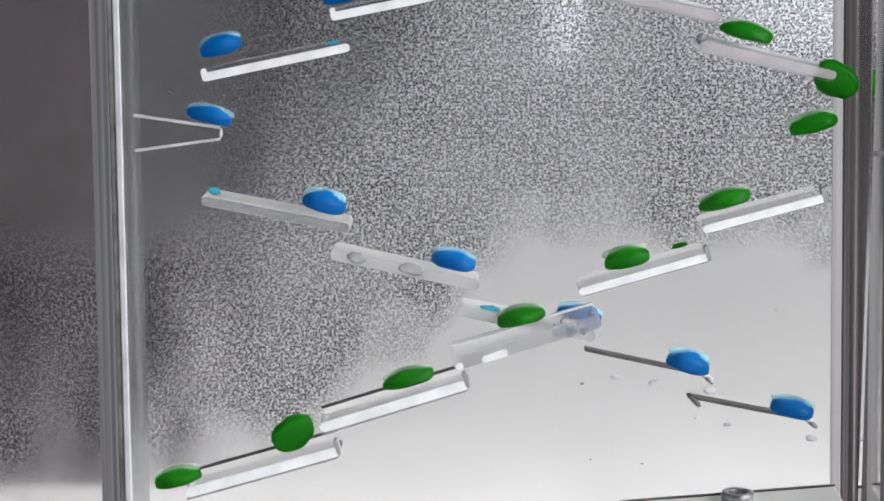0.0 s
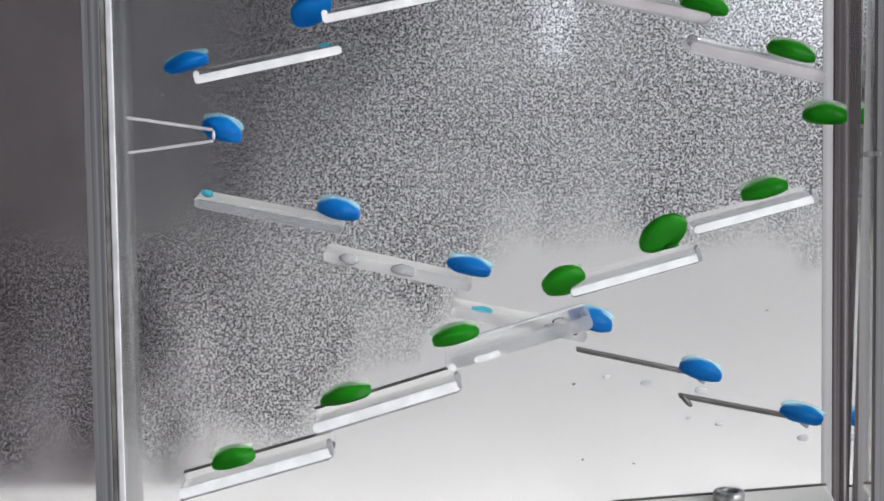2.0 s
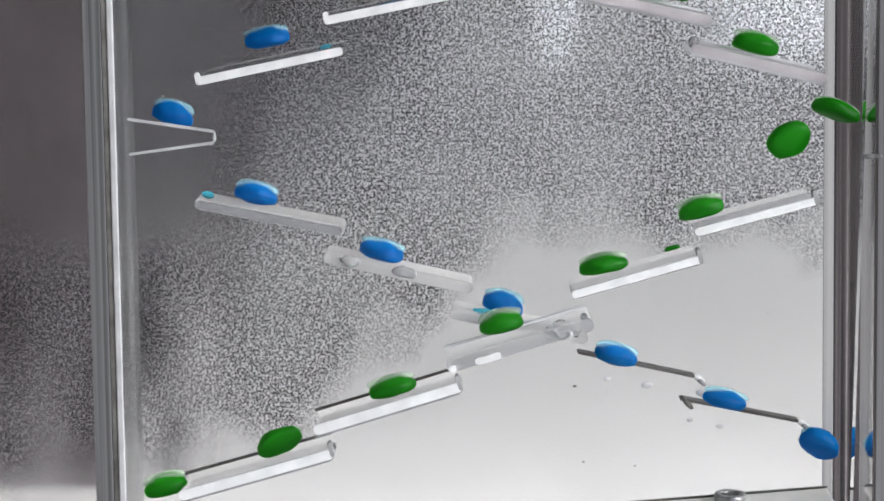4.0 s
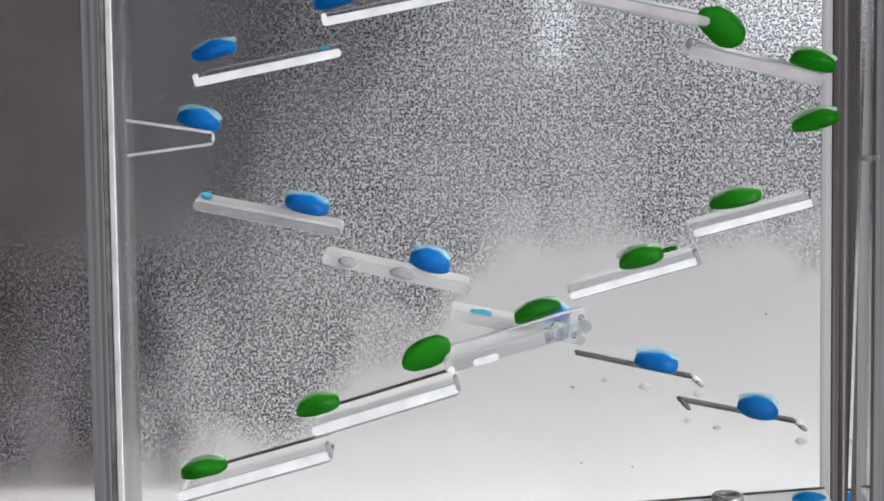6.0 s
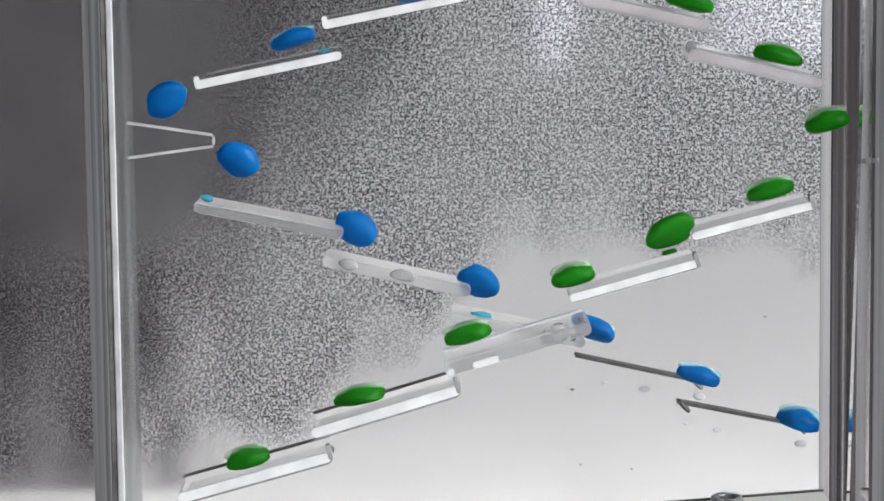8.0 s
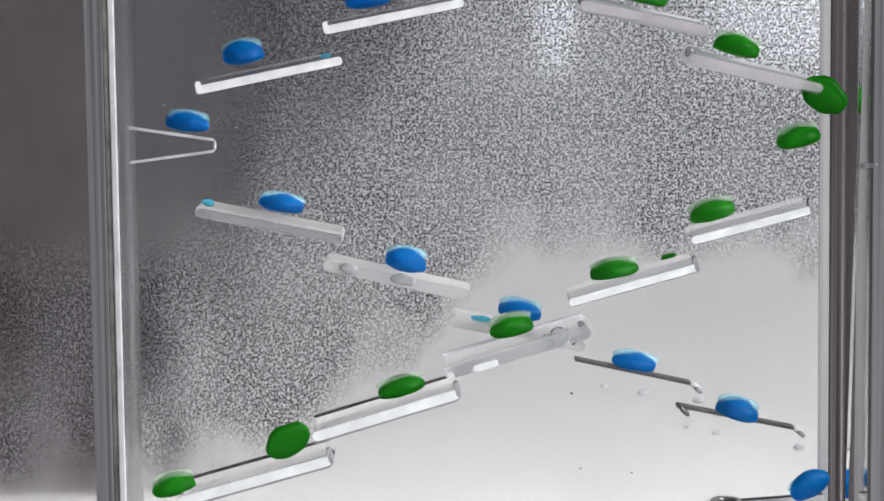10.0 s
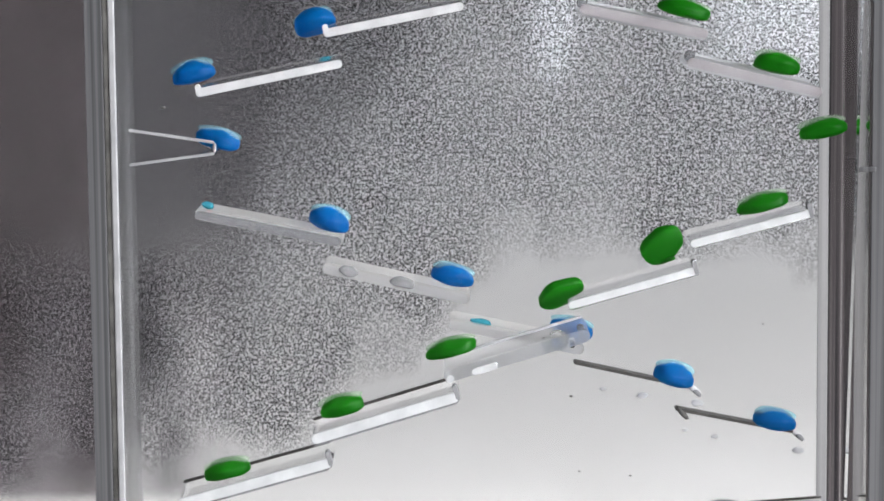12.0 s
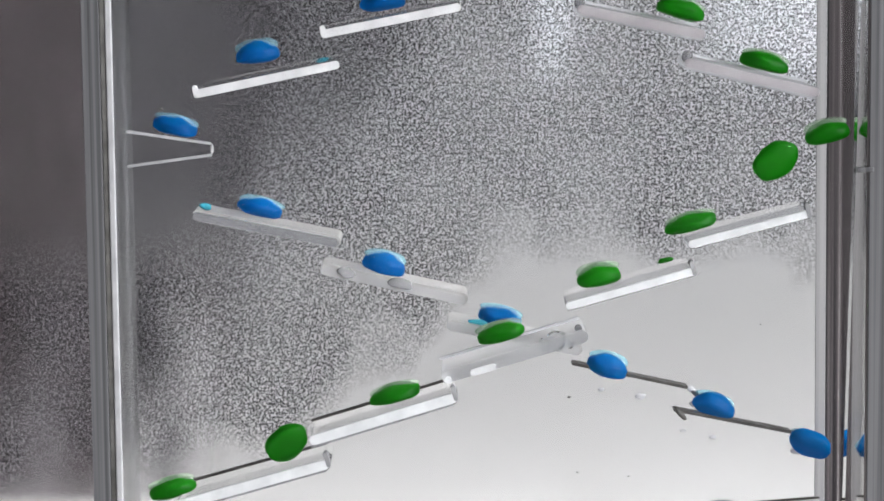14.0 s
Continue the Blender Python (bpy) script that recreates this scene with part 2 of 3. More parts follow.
def tube(outer, inner, height, steps=28):
    bm = bmesh.new()
    rings = []
    for r, z in ((outer, 0), (outer, height * 0.8), (outer * 0.94, height), (inner * 1.06, height), (inner, height * 0.8), (inner, 0)):
        rings.append([bm.verts.new((r * math.cos(2 * math.pi * i / steps), r * math.sin(2 * math.pi * i / steps), z)) for i in range(steps)])
    for a, b in zip(rings, rings[1:] + rings[:1]):
        for i in range(steps):
            j = (i + 1) % steps
            bm.faces.new((a[i], a[j], b[j], b[i]))
    return bm


# ---------------------------------------------------------------- the room
FLOOR_Z, CEIL_Z = -0.74, 1.66
tagged(part("floor", box(-1.6, 1.6, -1.6, 1.6, FLOOR_Z - 0.1, FLOOR_Z), PAINT), "plain grey floor of the room", "floor", kind="structure")
tagged(part("ceiling", box(-1.6, 1.6, -1.6, 1.6, CEIL_Z, CEIL_Z + 0.1), PAINT), "plain painted ceiling", "ceiling", kind="structure")
for name, dims in (("wall_north", (-1.6, 1.6, 1.5, 1.6)), ("wall_south", (-1.6, 1.6, -1.6, -1.5)), ("wall_west", (-1.6, -1.5, -1.5, 1.5))):
    tagged(part(name, box(*dims, FLOOR_Z, CEIL_Z), PAINT), "plain grey painted wall", "wall", kind="structure")
# the gap in this unseen wall is only there for the side lamp
east = tagged(new("wall_east"), "plain grey painted wall with an opening for the side lamp", "wall", kind="structure")
for name, (y0, y1, z0, z1) in (("wall_below", (-1.5, 1.5, FLOOR_Z, 0.2)), ("wall_above", (-1.5, 1.5, 1.3, CEIL_Z)),
                               ("wall_beside", (-1.5, -1.45, 0.2, 1.3)), ("wall_beside", (-0.45, 1.5, 0.2, 1.3))):
    part(name, box(1.5, 1.6, y0, y1, z0, z1), PAINT, east)

table = tagged(new("table"), "white smooth table under the toy", "table")
part("tabletop", box(-0.6, 0.6, -0.5, 0.35, -0.03, 0.0, 0.004), TABLE, table)
for sx in (-0.55, 0.55):
    for sy in (-0.45, 0.3):
        part("leg", box(sx - 0.025, sx + 0.025, sy - 0.025, sy + 0.025, FLOOR_Z, -0.03, 0.003), TABLE, table)

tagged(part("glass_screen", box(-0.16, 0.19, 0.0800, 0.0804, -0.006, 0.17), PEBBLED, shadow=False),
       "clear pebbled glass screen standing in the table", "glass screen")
# boards added to darken parts of what shows dimly through the pebbles
tagged(part("dark_board", slab([(-0.15, 0.0), (-0.0525, 0.0), (-0.0515, 0.06), (-0.05, 0.165), (-0.15, 0.165)], 0.0935, 0.0942, 0.0002), DARK_CARD),
       "dark flecked board added to darken one side of the glass", "board")
tagged(part("grey_board", slab([(-0.2, 0.0), (-0.045, 0.0), (-0.034, 0.028), (-0.016, 0.05), (-0.002, 0.075), (0.006, 0.1), (0.012, 0.19), (-0.2, 0.19)], 0.2, 0.204, 0.0005), MID_CARD),
       "light grey board added as a middle tone behind the glass", "board")
leaning = tagged(part("grey_board", slab([(-0.2, 0.0), (-0.037, 0.0), (-0.036, 0.02), (-0.033, 0.045), (-0.028, 0.075), (-0.024, 0.11), (-0.02, 0.17), (-0.2, 0.17)], 0.0, 0.004, 0.0005), GREY_CARD),
                 "added grey board leaning back, light painted on it as pale smears", "board")
leaning.matrix_basis = pose(0, 0.0945, 0.0, -30, 0, 0)
# bright streak and bright corner of the glass, made with added white pieces
tagged(part("streak_strip", slab([(0.0142, 0.166), (0.0148, 0.071), (0.0166, 0.0645), (0.0202, 0.0655), (0.0222, 0.074), (0.0228, 0.166)], 0.116, 0.117, 0.0002), BRIGHT_PATCH),
       "white strip added behind the glass as a streak of light", "paper strip")
tagged(part("white_card", slab([(0.0465, 0.166), (0.0475, 0.07), (0.053, 0.064), (0.079, 0.063), (0.079, 0.166)], 0.140, 0.141, 0.0002), BRIGHT_PATCH),
       "white card added behind the glass to brighten its upper corner", "card")
# made-up bright background for the glass, its gaps giving contrast
backdrop = tagged(new("backdrop_strips"), "white loose strips added behind the table to brighten the glass", "curtain")
part("headrail", box(-0.09, 0.55, 0.72, 0.8, 1.6, CEIL_Z - 0.001, 0.004), CLOTH, backdrop)
part("backing", box(-0.085, 0.545, 0.79, 0.793, -0.7, 1.6), CLOTH, backdrop, "plain white backing cloth")
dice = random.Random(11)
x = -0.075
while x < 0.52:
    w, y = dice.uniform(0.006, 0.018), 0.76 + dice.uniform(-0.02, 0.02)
    part("strip", box(x, x + w, y, y + 0.003, -0.7, 1.6, 0.0008, 1), CLOTH, backdrop)
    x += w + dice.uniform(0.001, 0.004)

# ---------------------------------------------------------------- the toy
X0, X1 = -35.5 * MM, 44.7 * MM        # inner faces of the side walls
Y1 = 13.5 * MM                          # inner face of the back pane
TOP = 112 * MM
toy = tagged(new("liquid_motion_toy"), "clear acrylic liquid motion toy with stepped ramps", "toy")
part("front_pane", box(X0 - 0.2 * MM, X1 + 0.9 * MM, -2.0 * MM, -0.02 * MM, 2.6 * MM, TOP), CLEAR, toy, "clear flat pane", shadow=False)
part("back_pane", box(X0 - 3.3 * MM, X1 + 3.5 * MM, Y1 + 0.02 * MM, Y1 + 2 * MM, 2.6 * MM, TOP), CLEAR, toy, "clear flat pane", shadow=False)
west = part("side_wall", box(X0 - 3.3 * MM, X0 - 0.25 * MM, -2.4 * MM, Y1, 2.6 * MM, TOP, 0.35 * MM), WALL_CLEAR, toy, "thick clear acrylic side wall", shadow=False)
xe = X0 - 0.25 * MM
# bright edge, dark stripe and grey band paint the refraction in this wall
part("edge_strip", box(xe - 0.35 * MM, xe + 0.35 * MM, -2.9 * MM, -2.45 * MM, 2.6 * MM, TOP, 0.15 * MM), PALE, west, "edge painted bright for refraction")
part("dark_stripe", box(xe - 0.95 * MM, xe - 0.4 * MM, -2.75 * MM, -2.45 * MM, 2.6 * MM, TOP, 0.1 * MM), SMOKY, west, "dark stripe painted for refraction")
part("edge_face", box(xe - 2.95 * MM, xe - 1.0 * MM, -2.7 * MM, -2.45 * MM, 2.6 * MM, TOP, 0.05 * MM), BAND, west, "grey streaked edge")
# the far corner is seen past the clear inner face, the outer face mirrors the drops; this side leans a little
xm = 47.1 * MM
lean = Matrix.Translation((45.5 * MM, 0, 50 * MM)) @ Matrix.Rotation(radians(-1.4), 4, "Y") @ Matrix.Translation((-45.5 * MM, 0, -50 * MM))
east_side = part("side_wall", box(xm, xm + 2.9 * MM, -2.3 * MM, Y1, 4.0 * MM, TOP, 0.1 * MM), MIRROR_EDGE, toy, "thick clear acrylic side wall mirroring the drops", shadow=False)
east_side.matrix_basis = lean
part("corner_strip", box(45.5 * MM, xm - 0.05 * MM, Y1 - 0.5 * MM, Y1 - 0.02 * MM, 4.0 * MM, TOP, 0.1 * MM), POST, east_side, "dark streaked corner", shadow=False)
part("corner_edge", box(44.3 * MM, 45.45 * MM, Y1 - 0.3 * MM, Y1 - 0.02 * MM, 4.0 * MM, TOP, 0.05 * MM), CORNER, east_side, "pale streaked corner edge", shadow=False)
part("edge_face", box(xm + 0.15 * MM, xm + 2.8 * MM, -2.75 * MM, -2.35 * MM, 4.0 * MM, TOP, 0.1 * MM), BAND, east_side, "grey streaked edge", shadow=False)
part("seam_ledge", box(xm - 1.3 * MM, xm + 0.6 * MM, -3.2 * MM, -2.8 * MM, 64.6 * MM, 65.2 * MM, 0.15 * MM), BAND, east_side, "pale moulded seam")
part("base", box(X0 - 3.6 * MM, X1 + 3.8 * MM, -4.2 * MM, Y1 + 3.4 * MM, 0.0, 2.5 * MM, 0.4 * MM), GREY_PLASTIC, toy, "grey plastic base")
plate = part("floor_plate", box(-14 * MM, 11.4 * MM, 3 * MM, Y1 - 0.1 * MM, -0.8 * MM, -0.1 * MM, 0.2 * MM), TABLE, toy, "white sloping floor plate")
part("back_edge", box(-14 * MM, 11.5 * MM, Y1 - 0.45 * MM, Y1 - 0.05 * MM, -0.09 * MM, 0.16 * MM, 0.06 * MM), DARK_LINE, plate, "dark edge line")
plate.matrix_basis = pose(34.07 * MM, 0, 22.45 * MM, 0, -4.6, 0)
ring = part("drain_ring", tube(1.9 * MM, 1.1 * MM, 1.1 * MM), STEEL, toy, "metal ring round the drain", smooth=True)
ring.location = (33.6 * MM, 10.3 * MM, 22.4 * MM)
part("reservoir", shell(X0 - 3.6 * MM, X1 + 3.8 * MM, -4.2 * MM, Y1 + 3.4 * MM, 94.5 * MM, TOP + 1 * MM, 0.9 * MM), GREY_PLASTIC, toy, "grey plastic upper collar")
part("lid", box(X0 - 3.6 * MM, X1 + 3.8 * MM, -4.2 * MM, Y1 + 3.4 * MM, TOP + 1.05 * MM, TOP + 3.5 * MM, 0.4 * MM), GREY_PLASTIC, toy, "grey plastic lid")
part("pool_collar", shell(X0 - 3.6 * MM, X1 + 3.8 * MM, -4.2 * MM, Y1 + 3.4 * MM, 2.55 * MM, 15 * MM, 0.9 * MM), GREY_PLASTIC, toy, "grey plastic lower collar")


def blob(rx, ry, rz, seed):
    bm = bmesh.new()
    bmesh.ops.create_uvsphere(bm, u_segments=14, v_segments=9, radius=1.0)
    for v in bm.verts:
        k = 1 + 0.25 * noise.noise(v.co * 1.4 + Vector((seed * 3.1, 0, 0)))
        v.co = Vector((v.co.x * rx * k, v.co.y * ry, v.co.z * rz * k)) * MM
    return bm


def ramp(x0, z0, x1, z1, front, back, strip, thick, face_mat, top_line=None, body_mat=RAMP_CLEAR, cap=False):
    """A clear plate; (x0, z0) to (x1, z1) is the middle of its front edge, in mm."""
    length = math.hypot(x1 - x0, z1 - z0) * MM
    tilt = math.atan2(z1 - z0, x1 - x0)
    up = strip / 2
    holder = Matrix.Translation((x0 * MM, front * MM, z0 * MM)) @ Matrix.Rotation(-tilt, 4, "Y") @ Matrix.Translation((0, 0, up * MM))
    depth = (back - front) * MM
    body = part("ramp", slab(stadium(length, thick * MM, thick * 0.45 * MM), 0.45 * MM if face_mat else 0.0, depth, 0.08 * MM), body_mat, toy, "clear sloping ramp", shadow=False)
    body.matrix_basis = holder
    if face_mat:
        part("front_edge", slab(stadium(length, strip * MM, strip * 0.42 * MM), 0.0, 0.42 * MM, 0.1 * MM), face_mat, body,
         "edge painted bright where it carries light" if face_mat in (LIT_WHITE, DIM_LIT_WHITE) else "clear rounded edge", shadow=face_mat in (LIT_WHITE, DIM_LIT_WHITE))
    if top_line:
        part("top_edge", slab(stadium(length * 0.98, 0.28 * MM, 0.1 * MM), depth - 0.5 * MM, depth + 0.02 * MM), top_line, body,
             "dark upper edge" if top_line is DARK_LINE else "pale upper edge").location = (0, 0, 0.3 * MM)
    if cap:
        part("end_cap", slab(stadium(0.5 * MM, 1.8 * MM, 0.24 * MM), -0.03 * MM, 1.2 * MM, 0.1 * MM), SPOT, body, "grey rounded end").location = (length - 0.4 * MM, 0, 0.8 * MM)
    return body


UPPER_BLUE = ((-13.04, 79.33, 2.33, 82.38), (-27.13, 72.74, -11.03, 76.08))
LOWER_BLUE = ((-28.1, 59.1, -11.2, 55.85), (-13.5, 52.85, 3.4, 49.15), (1.04, 46.3, 16.62, 43.2))
LAST_BLUE = ((15.47, 40.8, 29.1, 37.9), (27.45, 35.25, 41.3, 32.55))
UPPER_GREEN = ((15.1, 82.2, 29.15, 79.33), (26.99, 76.38, 41.89, 72.93))
MID_GREEN = ((27.77, 55.97, 41.24, 59.57), (14.21, 48.96, 28.59, 53.05))
LOW_GREEN = ((0.06, 41.5, 16.44, 46.46), (-14.69, 33.43, 1.96, 38.58), (-29.98, 25.86, -12.48, 30.87))
for r in UPPER_BLUE:
    upper = ramp(*r, 1, 12.5, 0.92, 1.0, DIM_LIT_WHITE)
    part("lip", slab(stadium(0.6 * MM, 1.2 * MM, 0.28 * MM), -0.03 * MM, 0.5 * MM, 0.1 * MM), DIM_LIT_WHITE, upper, "raised rounded lip").location = (0.02 * MM, 0, 0.5 * MM)
for r in LOWER_BLUE:
    plate = ramp(*r, 7.6, 12.4, 0.0, 1.35, None, body_mat=PLATE)
    long = math.hypot(r[2] - r[0], r[3] - r[1]) * MM
    # the first ramp's front face gets its shade as a grey layer
    part("front_face", slab(stadium(long * 0.985, 1.0 * MM, 0.45 * MM), -0.12 * MM, -0.02 * MM), GREYED_CLEAR if r is LOWER_BLUE[0] else CLOUDY, plate, "clear front face, shade on the first ramp painted grey", shadow=False).location = (0, 0, -0.3 * MM)
# dark bars: the top face's dark grazing reflection, put into the colour
for r in LAST_BLUE:
    thin = ramp(*r, 9.4, 10.9, 0.0, 0.36, None, body_mat=DARK_LINE)
    end = math.hypot(r[2] - r[0], r[3] - r[1]) * MM
    part("tip", blob(1.0, 0.6, 0.42, 3), LIT_WHITE, thin, "clear rounded tip", smooth=True).matrix_basis = pose(end + 0.9 * MM, 1.9 * MM, -0.75 * MM, 0, 28, 0)
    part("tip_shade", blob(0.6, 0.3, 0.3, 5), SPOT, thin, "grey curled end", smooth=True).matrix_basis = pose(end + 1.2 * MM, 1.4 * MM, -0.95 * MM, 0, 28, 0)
for r in UPPER_GREEN:
    milky = ramp(*r, 1, 8, 1.0, 1.3, MILKY, PALE, body_mat=CLOUDY)
    part("start_bead", blob(0.55, 0.4, 0.7, 9), GREYED_CLEAR, milky, "smoky rounded end", smooth=True).location = (0.1 * MM, 0.4 * MM, 0.1 * MM)
for r in MID_GREEN:
    ramp(*r, 1, 8.3, 0.88, 1.1, LIT_WHITE, cap=True)
crossing = ramp(*LOW_GREEN[0], 1, 7.6, 0.0, 1.5, None, PALE, TUBE)
for at, long in ((0.2, 0.8), (3.2, 3.0)):
    part("glint_edge", slab(stadium(long * MM, 0.8 * MM, 0.3 * MM), -0.05 * MM, 0.3 * MM, 0.08 * MM), LIT_WHITE, crossing, "glint painted as a white patch").location = (at * MM, 0, -0.75 * MM)
for k, (at, up, r) in enumerate(((12.2, 0.1, 0.8), (13.6, 0.2, 1.15), (14.9, -0.5, 0.6))):
    part("bubble", blob(r, r * 0.7, r, k + 40), BUBBLE, crossing, "clear round air bubble", smooth=True).location = (at * MM, 0.3 * MM, (up - 0.6) * MM)
part("end_cap", slab(stadium(0.8 * MM, 2.1 * MM, 0.36 * MM), 0.4 * MM, 1.3 * MM, 0.1 * MM), GREYED_CLEAR, crossing, "grey rounded end").location = (15.9 * MM, 0, 0.5 * MM)
for r in LOW_GREEN[1:]:
    lower = ramp(*r, 1, 8.3, 1.15, 1.4, LIT_WHITE, DARK_LINE, cap=True)
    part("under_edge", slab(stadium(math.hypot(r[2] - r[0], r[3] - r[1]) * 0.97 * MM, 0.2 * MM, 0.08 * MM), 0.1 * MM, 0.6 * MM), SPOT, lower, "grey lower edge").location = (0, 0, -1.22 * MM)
part("start_hook", blob(1.1, 0.35, 0.3, 7), DARK_LINE, thin, "dark hooked start", smooth=True).matrix_basis = pose(0.9 * MM, 0.2 * MM, -0.5 * MM, 0, 38, 0)
# the wedge that turns the blue drops round
wedge = part("turning_wedge", slab([(-35.45 * MM, 68.75 * MM), (-35.45 * MM, 64.7 * MM), (-25.1 * MM, 66.1 * MM), (-24.8 * MM, 66.6 * MM), (-25.1 * MM, 67.3 * MM)], 1 * MM, 9 * MM, 0.1 * MM),
             WEDGE_CLEAR, toy, "clear wedge-shaped turning ramp", shadow=False)
for za, zb in ((68.7, 67.35), (64.8, 66.1)):
    L = math.hypot(9.4, zb - za) * MM
    line = part("wedge_edge", slab(stadium(L, 0.3 * MM, 0.14 * MM), 0, 0.3 * MM), SOFT_LINE, wedge, "frosted edge line")
    line.matrix_basis = Matrix.Translation((-34.6 * MM, 0.65 * MM, (za + 0.15) * MM)) @ Matrix.Rotation(-math.atan2(zb - za, 9.4), 4, "Y")
part("wedge_tip", blob(0.2, 0.15, 0.55, 2), SOFT_LINE, wedge, "rounded frosted tip", smooth=True).location = (-25.15 * MM, 0.85 * MM, 66.75 * MM)


# residue on the ramps: x, y, z, half width, half height, tilt
for k, (x, y, z, rx, rz, tilt, mat, text) in enumerate((
        (-26.7, 7.7, 59.35, 0.75, 0.42, 11, CYAN, "pale cyan residue"), (4.5, 7.9, 45.75, 1.3, 0.4, 8, CYAN, "pale cyan residue"),
        (9.8, 7.9, 44.3, 0.9, 0.3, 8, CYAN, "pale cyan residue"), (25.6, 4.5, 53.7, 0.95, 0.33, -14, GREEN, "green residue"),
        (-10.7, 7.42, 51.75, 1.1, 0.62, 12, SPOT, "grey spot"), (-4.5, 7.42, 50.45, 1.4, 0.68, 12, SPOT, "grey spot"),
        (-12.9, 2.0, 76.5, 0.7, 0.25, -12, CYAN, "pale cyan residue"))):
    part("residue", blob(rx, 0.12 if mat is SPOT else 0.3, rz, k), mat, toy, text, smooth=True).matrix_basis = pose(x * MM, y * MM, z * MM, 0, tilt, 0)
# specks and bubbles on the back pane
for k, (x, z, r, mat) in enumerate(((15.4, 35.7, 0.26, SMOKY), (16.5, 26.5, 0.2, SMOKY), (22.6, 26.0, 0.2, SMOKY), (20.9, 72.4, 0.3, SMOKY), (-2.0, 30.4, 0.15, SMOKY),
                                    (19.2, 36.6, 0.5, PALE), (23.9, 35.8, 0.75, PALE), (30.4, 34.9, 0.85, PALE), (29.0, 31.6, 0.4, PALE), (32.6, 30.8, 0.5, PALE), (42.6, 29.1, 0.8, PALE),
                                    (44.0, 58.0, 0.2, SMOKY), (31.0, 47.0, 0.15, SMOKY), (38.0, 44.5, 0.2, SMOKY), (-32.4, 70.0, 0.3, SMOKY))):
    part("speck" if mat is SMOKY else "bubble", blob(r * 0.9, 0.12, r * 0.5, k + 20), mat, toy, "dark speck" if mat is SMOKY else "grey bubble", smooth=True).location = (x * MM, 13.3 * MM, z * MM)


# ---------------------------------------------------------------- drops
def drop_mesh(name, mat, seed, a, b, c, flat=0.45):
    """A plump uneven drop round its middle: domed above, flat below, fuller at one end."""
    bm = bmesh.new()
    bmesh.ops.create_uvsphere(bm, u_segments=32, v_segments=20, radius=1.0)
    bmesh.ops.rotate(bm, cent=(0, 0, 0), matrix=Matrix.Rotation(radians(90), 3, "X"), verts=bm.verts)
    for v in bm.verts:
        p = v.co.copy()
        s = 1 + 0.12 * noise.noise(p * 1.2 + Vector((seed * 7.3, 0, 0))) + 0.035 * noise.noise(p * 3.0 + Vector((0, seed * 5.1, 0)))
        zz = c * (p.z if p.z > 0 else -abs(p.z) ** (1 - flat) * 0.92)
        v.co = Vector((p.x * a * s * (1 - 0.12 * p.z), p.y * b * s, zz * s)) * MM
    return mesh_of(name, bm, mat, True)


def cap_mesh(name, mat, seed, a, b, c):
    """A drop's highlight, built as a pale crescent along its upper back half."""
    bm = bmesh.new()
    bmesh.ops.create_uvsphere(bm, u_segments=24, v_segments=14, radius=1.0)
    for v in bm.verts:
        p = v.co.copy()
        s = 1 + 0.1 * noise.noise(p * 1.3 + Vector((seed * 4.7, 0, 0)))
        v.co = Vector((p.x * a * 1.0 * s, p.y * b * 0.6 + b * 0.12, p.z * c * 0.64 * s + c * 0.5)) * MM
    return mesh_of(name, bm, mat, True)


SHAPES = {}
for colour, highlight, body, first in (("blue", BLUE_HIGHLIGHT, BLUE, 0), ("green", GREEN_HIGHLIGHT, GREEN, 5)):
    SHAPES[colour] = []
    for k in range(5):
        size = (2.38 + 0.08 * k, 2.0, 1.45 - 0.085 * k) if colour == "blue" else (2.5 + 0.1 * k, 2.0, 1.33 - 0.07 * k)
        SHAPES[colour].append((drop_mesh(colour + "_drop", body, first + k, *size), cap_mesh("highlight", highlight, first + k, *size)))

# way of a drop: step, x and z in mm
BLUE_WAY = [(0, 1.0, 93.4), (1, 0.7, 87.2), (2, -1.5, 83.9), (3, -4.7, 82.6), (4, -8.8, 82.5), (5, -12.8, 81.4), (6, -16.0, 79.2), (6.3, -16.7, 77.8), (6.5, -16.9, 77.1), (7, -19.1, 77.2), (8, -22.9, 76.3), (9, -26.4, 75.6), (10, -30.4, 73.2), (10.4, -31.4, 70.5), (11, -31.3, 68.3), (12, -29.2, 68.4), (13, -27.3, 67.7), (14, -24.0, 65.8), (15, -22.1, 59.8), (15.4, -21.2, 58.9), (16, -18.6, 59.0), (17, -14.7, 57.9), (18, -10.9, 56.9), (19, -8.0, 53.0), (19.4, -6.8, 52.4), (20, -4.3, 52.4), (21, -0.5, 51.3), (22, 3.4, 50.4), (23, 6.0, 47.3), (23.4, 7.1, 46.1), (24, 8.9, 46.5), (25, 13.7, 44.8), (26, 16.9, 44.5), (27, 19.3, 42.2), (27.3, 19.7, 40.3), (27.5, 20.8, 40.1), (28, 22.4, 40.3), (29, 25.8, 39.4), (30, 29.1, 38.8), (31, 31.9, 36.7), (31.3, 32.4, 35.1), (31.5, 33.3, 34.5), (32, 34.6, 34.6), (33, 37.7, 33.9), (34, 41.0, 33.5), (35, 43.4, 31.7), (35.25, 43.7, 30.8), (35.5, 44.1, 28.5), (36, 43.3, 25.6), (37, 43.5, 20.7), (38, 44.0, 14.4)]
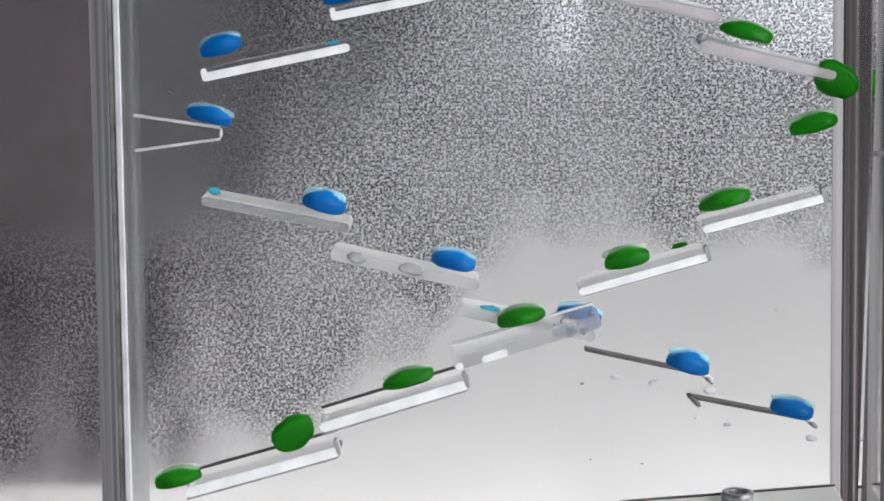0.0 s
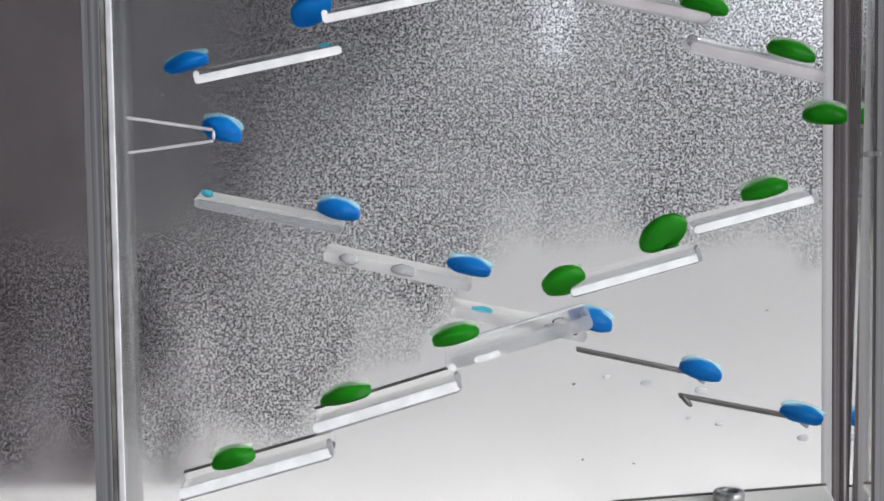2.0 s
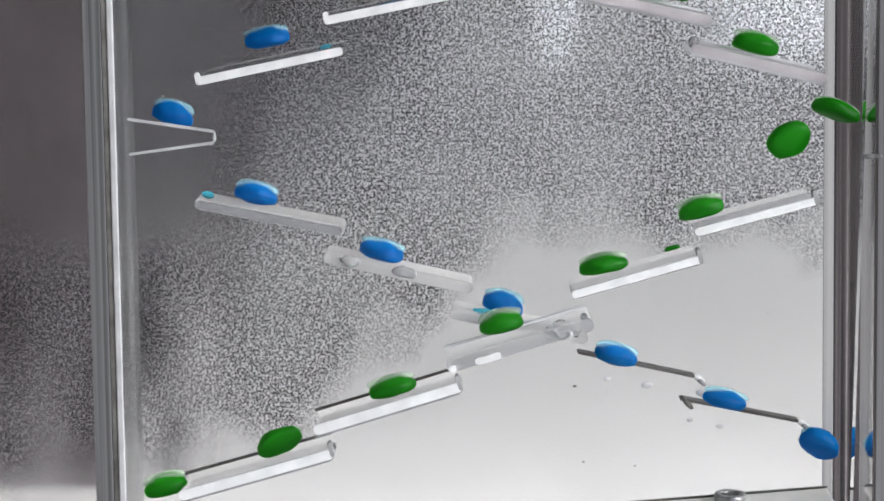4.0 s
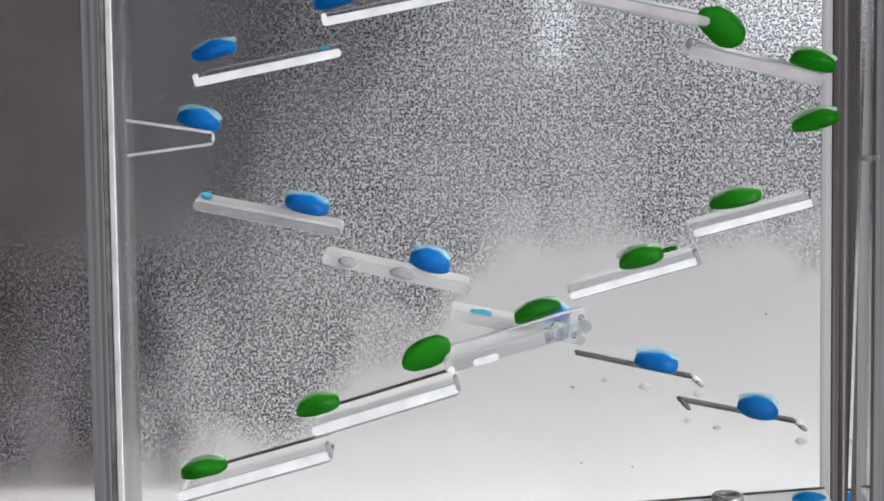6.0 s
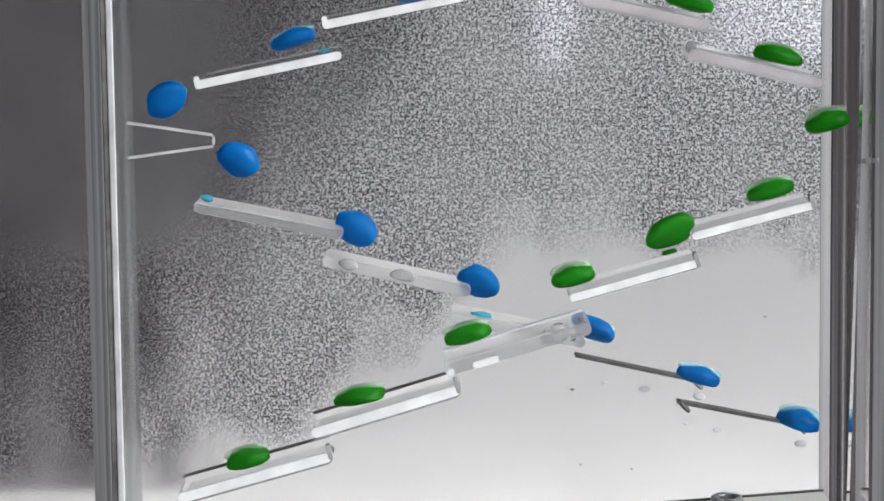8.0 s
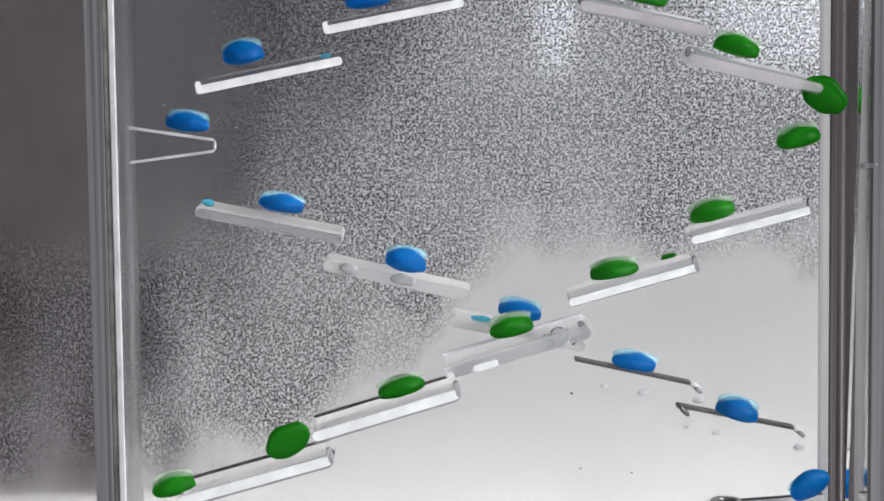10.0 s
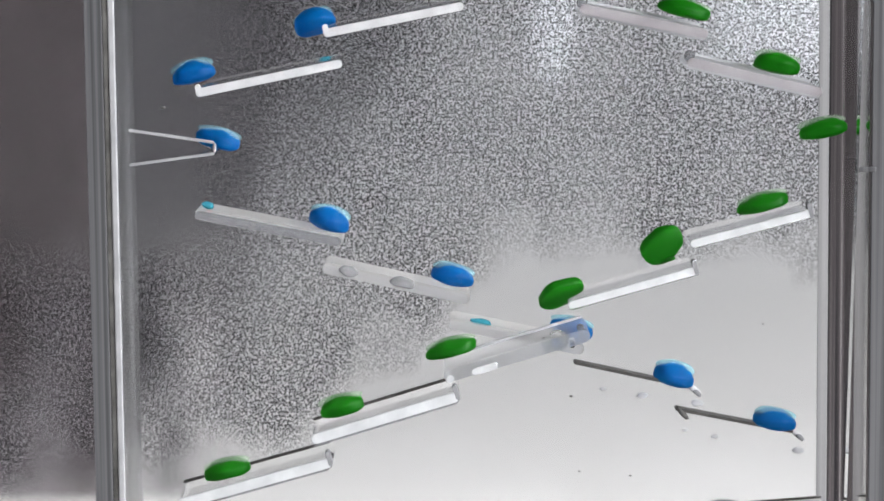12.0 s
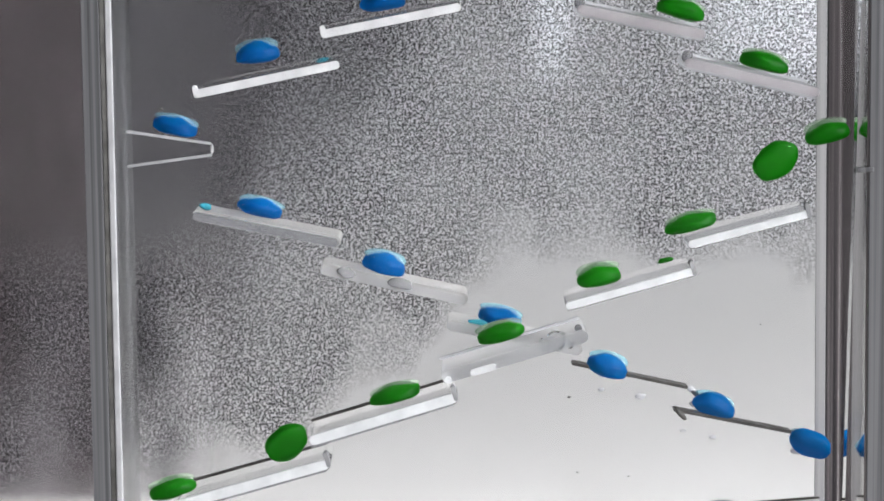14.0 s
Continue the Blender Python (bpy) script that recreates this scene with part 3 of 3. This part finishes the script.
GREEN_WAY = [(0, 16.5, 93.4), (1, 16.9, 87.6), (2, 20.2, 83.7), (3, 24.0, 82.6), (4, 28.0, 81.7), (5, 31.0, 78.6), (6, 34.0, 76.7), (7, 37.8, 75.8), (8, 41.1, 75.0), (9, 43.6, 70.3), (9.3, 43.7, 68.1), (10, 42.8, 68.6), (11, 41.7, 68.3), (12, 39.1, 66.8), (12.3, 37.9, 65.2), (13, 36.7, 60.3), (14, 33.2, 59.5), (15, 29.3, 58.6), (16, 25.5, 55.9), (17, 22.5, 52.8), (18, 18.5, 52.0), (19, 14.5, 50.9), (20, 10.9, 46.7), (21, 7.0, 45.3), (22, 2.6, 44.2), (23, -1.6, 41.9), (24, -5.4, 37.8), (25, -9.6, 37.0), (26, -14.1, 35.9), (27, -18.4, 31.5), (28, -22.6, 29.6), (29, -27.2, 28.4), (30, -31.7, 26.6), (30.4, -32.8, 25.0), (31, -33.0, 19.5), (32, -33.0, 14.5)]
BLUE_FALLS = [2.3, 5.95, 10.2, 14.2, 18.3, 22.6, 26.7, 30.8, 34.9, 35.7, 36.5]
GREEN_FALLS = [1.2, 5.0, 8.7, 12.3, 16.2, 19.6, 23.3, 26.8, 30.8]
# how many steps of ramps the stream has gone on by, at each time
BLUE_CLOCK = ((0.0, -0.465), (1.0, 2.10), (2.5, 6.035), (3.2, 7.94), (5.3, 13.56), (7.0, 18.13), (8.2, 21.40), (10.3, 27.03), (11.0, 28.97), (12.1, 31.92), (12.5, 33.02), (14.0, 37.06))
GREEN_CLOCK = ((0.0, -0.025), (1.0, 3.165), (3.2, 10.388), (5.3, 17.35), (7.0, 23.01), (8.2, 26.99), (10.5, 34.61), (11.5, 37.90), (12.0, 39.49), (13.5, 44.29), (14.0, 46.05))

# seconds, and how many steps the drops run ahead high up, half way and low down
BLUE_LAG = ((0, -0.34, -0.08, 0.45), (0.5, -0.34, -0.04, 0.63), (1, -0.35, 0.14, 0.63), (1.5, -0.38, -0.06, 0.54), (2, -0.26, -0.21, 0.47), (2.5, -0.13, -0.05, 0.37), (3, -0.16, -0.14, 0.07), (5.5, -0.03, 0.1, 0.02), (6, 0.05, 0.04, -0.03), (6.5, 0.06, 0.03, -0.06), (7, 0.07, 0.12, -0.01), (7.5, 0.06, 0.01, -0.04), (8, 0.03, -0.06, -0.12), (10.3, 0.02, 0.17, 0.15), (10.5, -0.06, -0.01, -0.01), (11, -0.03, -0.04, -0.11), (11.5, -0.07, -0.07, -0.13), (12, -0.06, -0.14, -0.16), (12.5, 0.06, 0.01, -0.11), (13, 0.06, -0.04, -0.22), (13.5, 0.24, 0.02, -0.2), (14, 0.18, 0.31, -0.03))
GREEN_LAG = ((0, -0.37, -0.33, -0.02), (0.5, -0.28, -0.2, 0.01), (1, -0.16, -0.11, 0.07), (1.5, -0.11, -0.11, 0.05), (2, -0.02, -0.14, 0), (2.5, -0.06, -0.04, 0.05), (3, -0.03, 0.06, -0.01), (5.5, 0.03, 0.03, 0.01), (6, -0.04, 0.01, 0), (6.5, -0.02, -0.08, -0.02), (7, -0.1, -0.02, -0.04), (7.5, -0.08, -0.01, -0.04), (8, -0.12, -0.05, -0.03), (10.3, -0.33, -0.18, 0.01), (10.5, -0.51, -0.18, -0.03), (11, -0.6, -0.32, -0.05), (11.5, -0.76, -0.41, -0.08), (12, -0.72, -0.4, 0), (12.5, -0.39, -0.32, 0), (13, 0.02, -0.18, -0.02), (13.5, 0.35, 0.16, -0.02), (14, 0.56, 0.18, -0.34))


def between(x, xs, ys):
    return float(np.interp(x, xs, ys))


def on_way(way, falls, step, lane):
    """Place, tilt and tumble of a drop at a step of its way; it tumbles at the falls."""
    n = [p[0] for p in way]
    xs, zs = [p[1] for p in way], [p[2] for p in way]
    x, z = between(step, n, xs), between(step, n, zs)
    a, b = max(n[0], step - 0.8), min(n[-1], step + 0.8)
    dx, dz = between(b, n, xs) - between(a, n, xs), between(b, n, zs) - between(a, n, zs)
    side = 1 if dx > 0 else -1
    near = min(abs(step - f) for f in falls)
    steep = 17 + 24 * max(0, min(1, (0.55 - near) / 0.4))
    tilt = 0.85 * side * max(-16, min(steep, math.degrees(math.atan2(-dz, abs(dx) + 0.01))))
    tumble = -72 * max(0, min(1, (0.52 - near) / 0.3))
    return pose(x * MM, lane * MM, z * MM, 0, tilt, 0) @ pose(0, 0, 0, tumble, 0, 0)


def stream(name, shapes, way, falls, clock, origin, per_ramp, lane, first, last, label, rest_x, lag, marks):
    """All drops of one colour: each waits above, runs down its way and rests in the pool below."""
    jobs = []
    ct, cp = [c[0] for c in clock], [c[1] for c in clock]
    end = way[-1][0]
    lt, *la = zip(*lag)
    for n in range(first, last + 1):
        k = n - first
        body, highlight = shapes[(k * 3 + k // 4) % len(shapes)]
        new("highlight", highlight).parent = ob = new(name, body)
        ob.visible_shadow = False
        tagged(ob, label, "liquid drop", group=name.replace("_", " ") + "s in the stream")
        ob.rotation_mode = "QUATERNION"
        up = pose((rest_x + (k % 7) * 5.4) * MM, (2.6 + (k // 7 % 3) * 4.2) * MM, (96.5 + (k // 21) * 3.0) * MM)
        down = pose((rest_x + (k % 7) * 5.4) * MM, (2.6 + (k // 7 % 3) * 4.2) * MM, (4.2 + (k // 21) * 3.0) * MM)
        rows, fine = [], 0.04
        for i in range(int(round(14.0 / fine)) + 1):
            t = i * fine
            step = (between(t, ct, cp) - n) * per_ramp + origin
            step += between(step, marks, [between(t, lt, ahead) for ahead in la])
            if step < -0.9:
                m = up
            elif step < 0:
                m = up.lerp(on_way(way, falls, 0, lane), step / 0.9 + 1)
            elif step <= end:
                m = on_way(way, falls, step, lane)
            elif step < end + 1.5:
                m = on_way(way, falls, end, lane).lerp(down, (step - end) / 1.5)
            else:
                m = down
            rows.append((t, m))
        slim = [rows[0]]
        for a, b, c in zip(rows, rows[1:], rows[2:]):
            if not (a[1] == b[1] == c[1]):
                slim.append(b)
        slim.append(rows[-1])
        jobs.append((ob, slim))
    return jobs


def motions():
    jobs = stream("blue_drop", SHAPES["blue"], BLUE_WAY, BLUE_FALLS, BLUE_CLOCK, 15, 4, 10.0, -6, 41, "glossy blue liquid drop sliding down the ramps", -32.0, BLUE_LAG, (5, 17, 31))
    jobs += stream("green_drop", SHAPES["green"], GREEN_WAY, GREEN_FALLS, GREEN_CLOCK, 24, 3, 5.0, -3, 54, "glossy green liquid drop sliding down the ramps", 6.0, GREEN_LAG, (4, 12, 27))
    for ob, rows in jobs:
        walk(ob, rows)


motions()
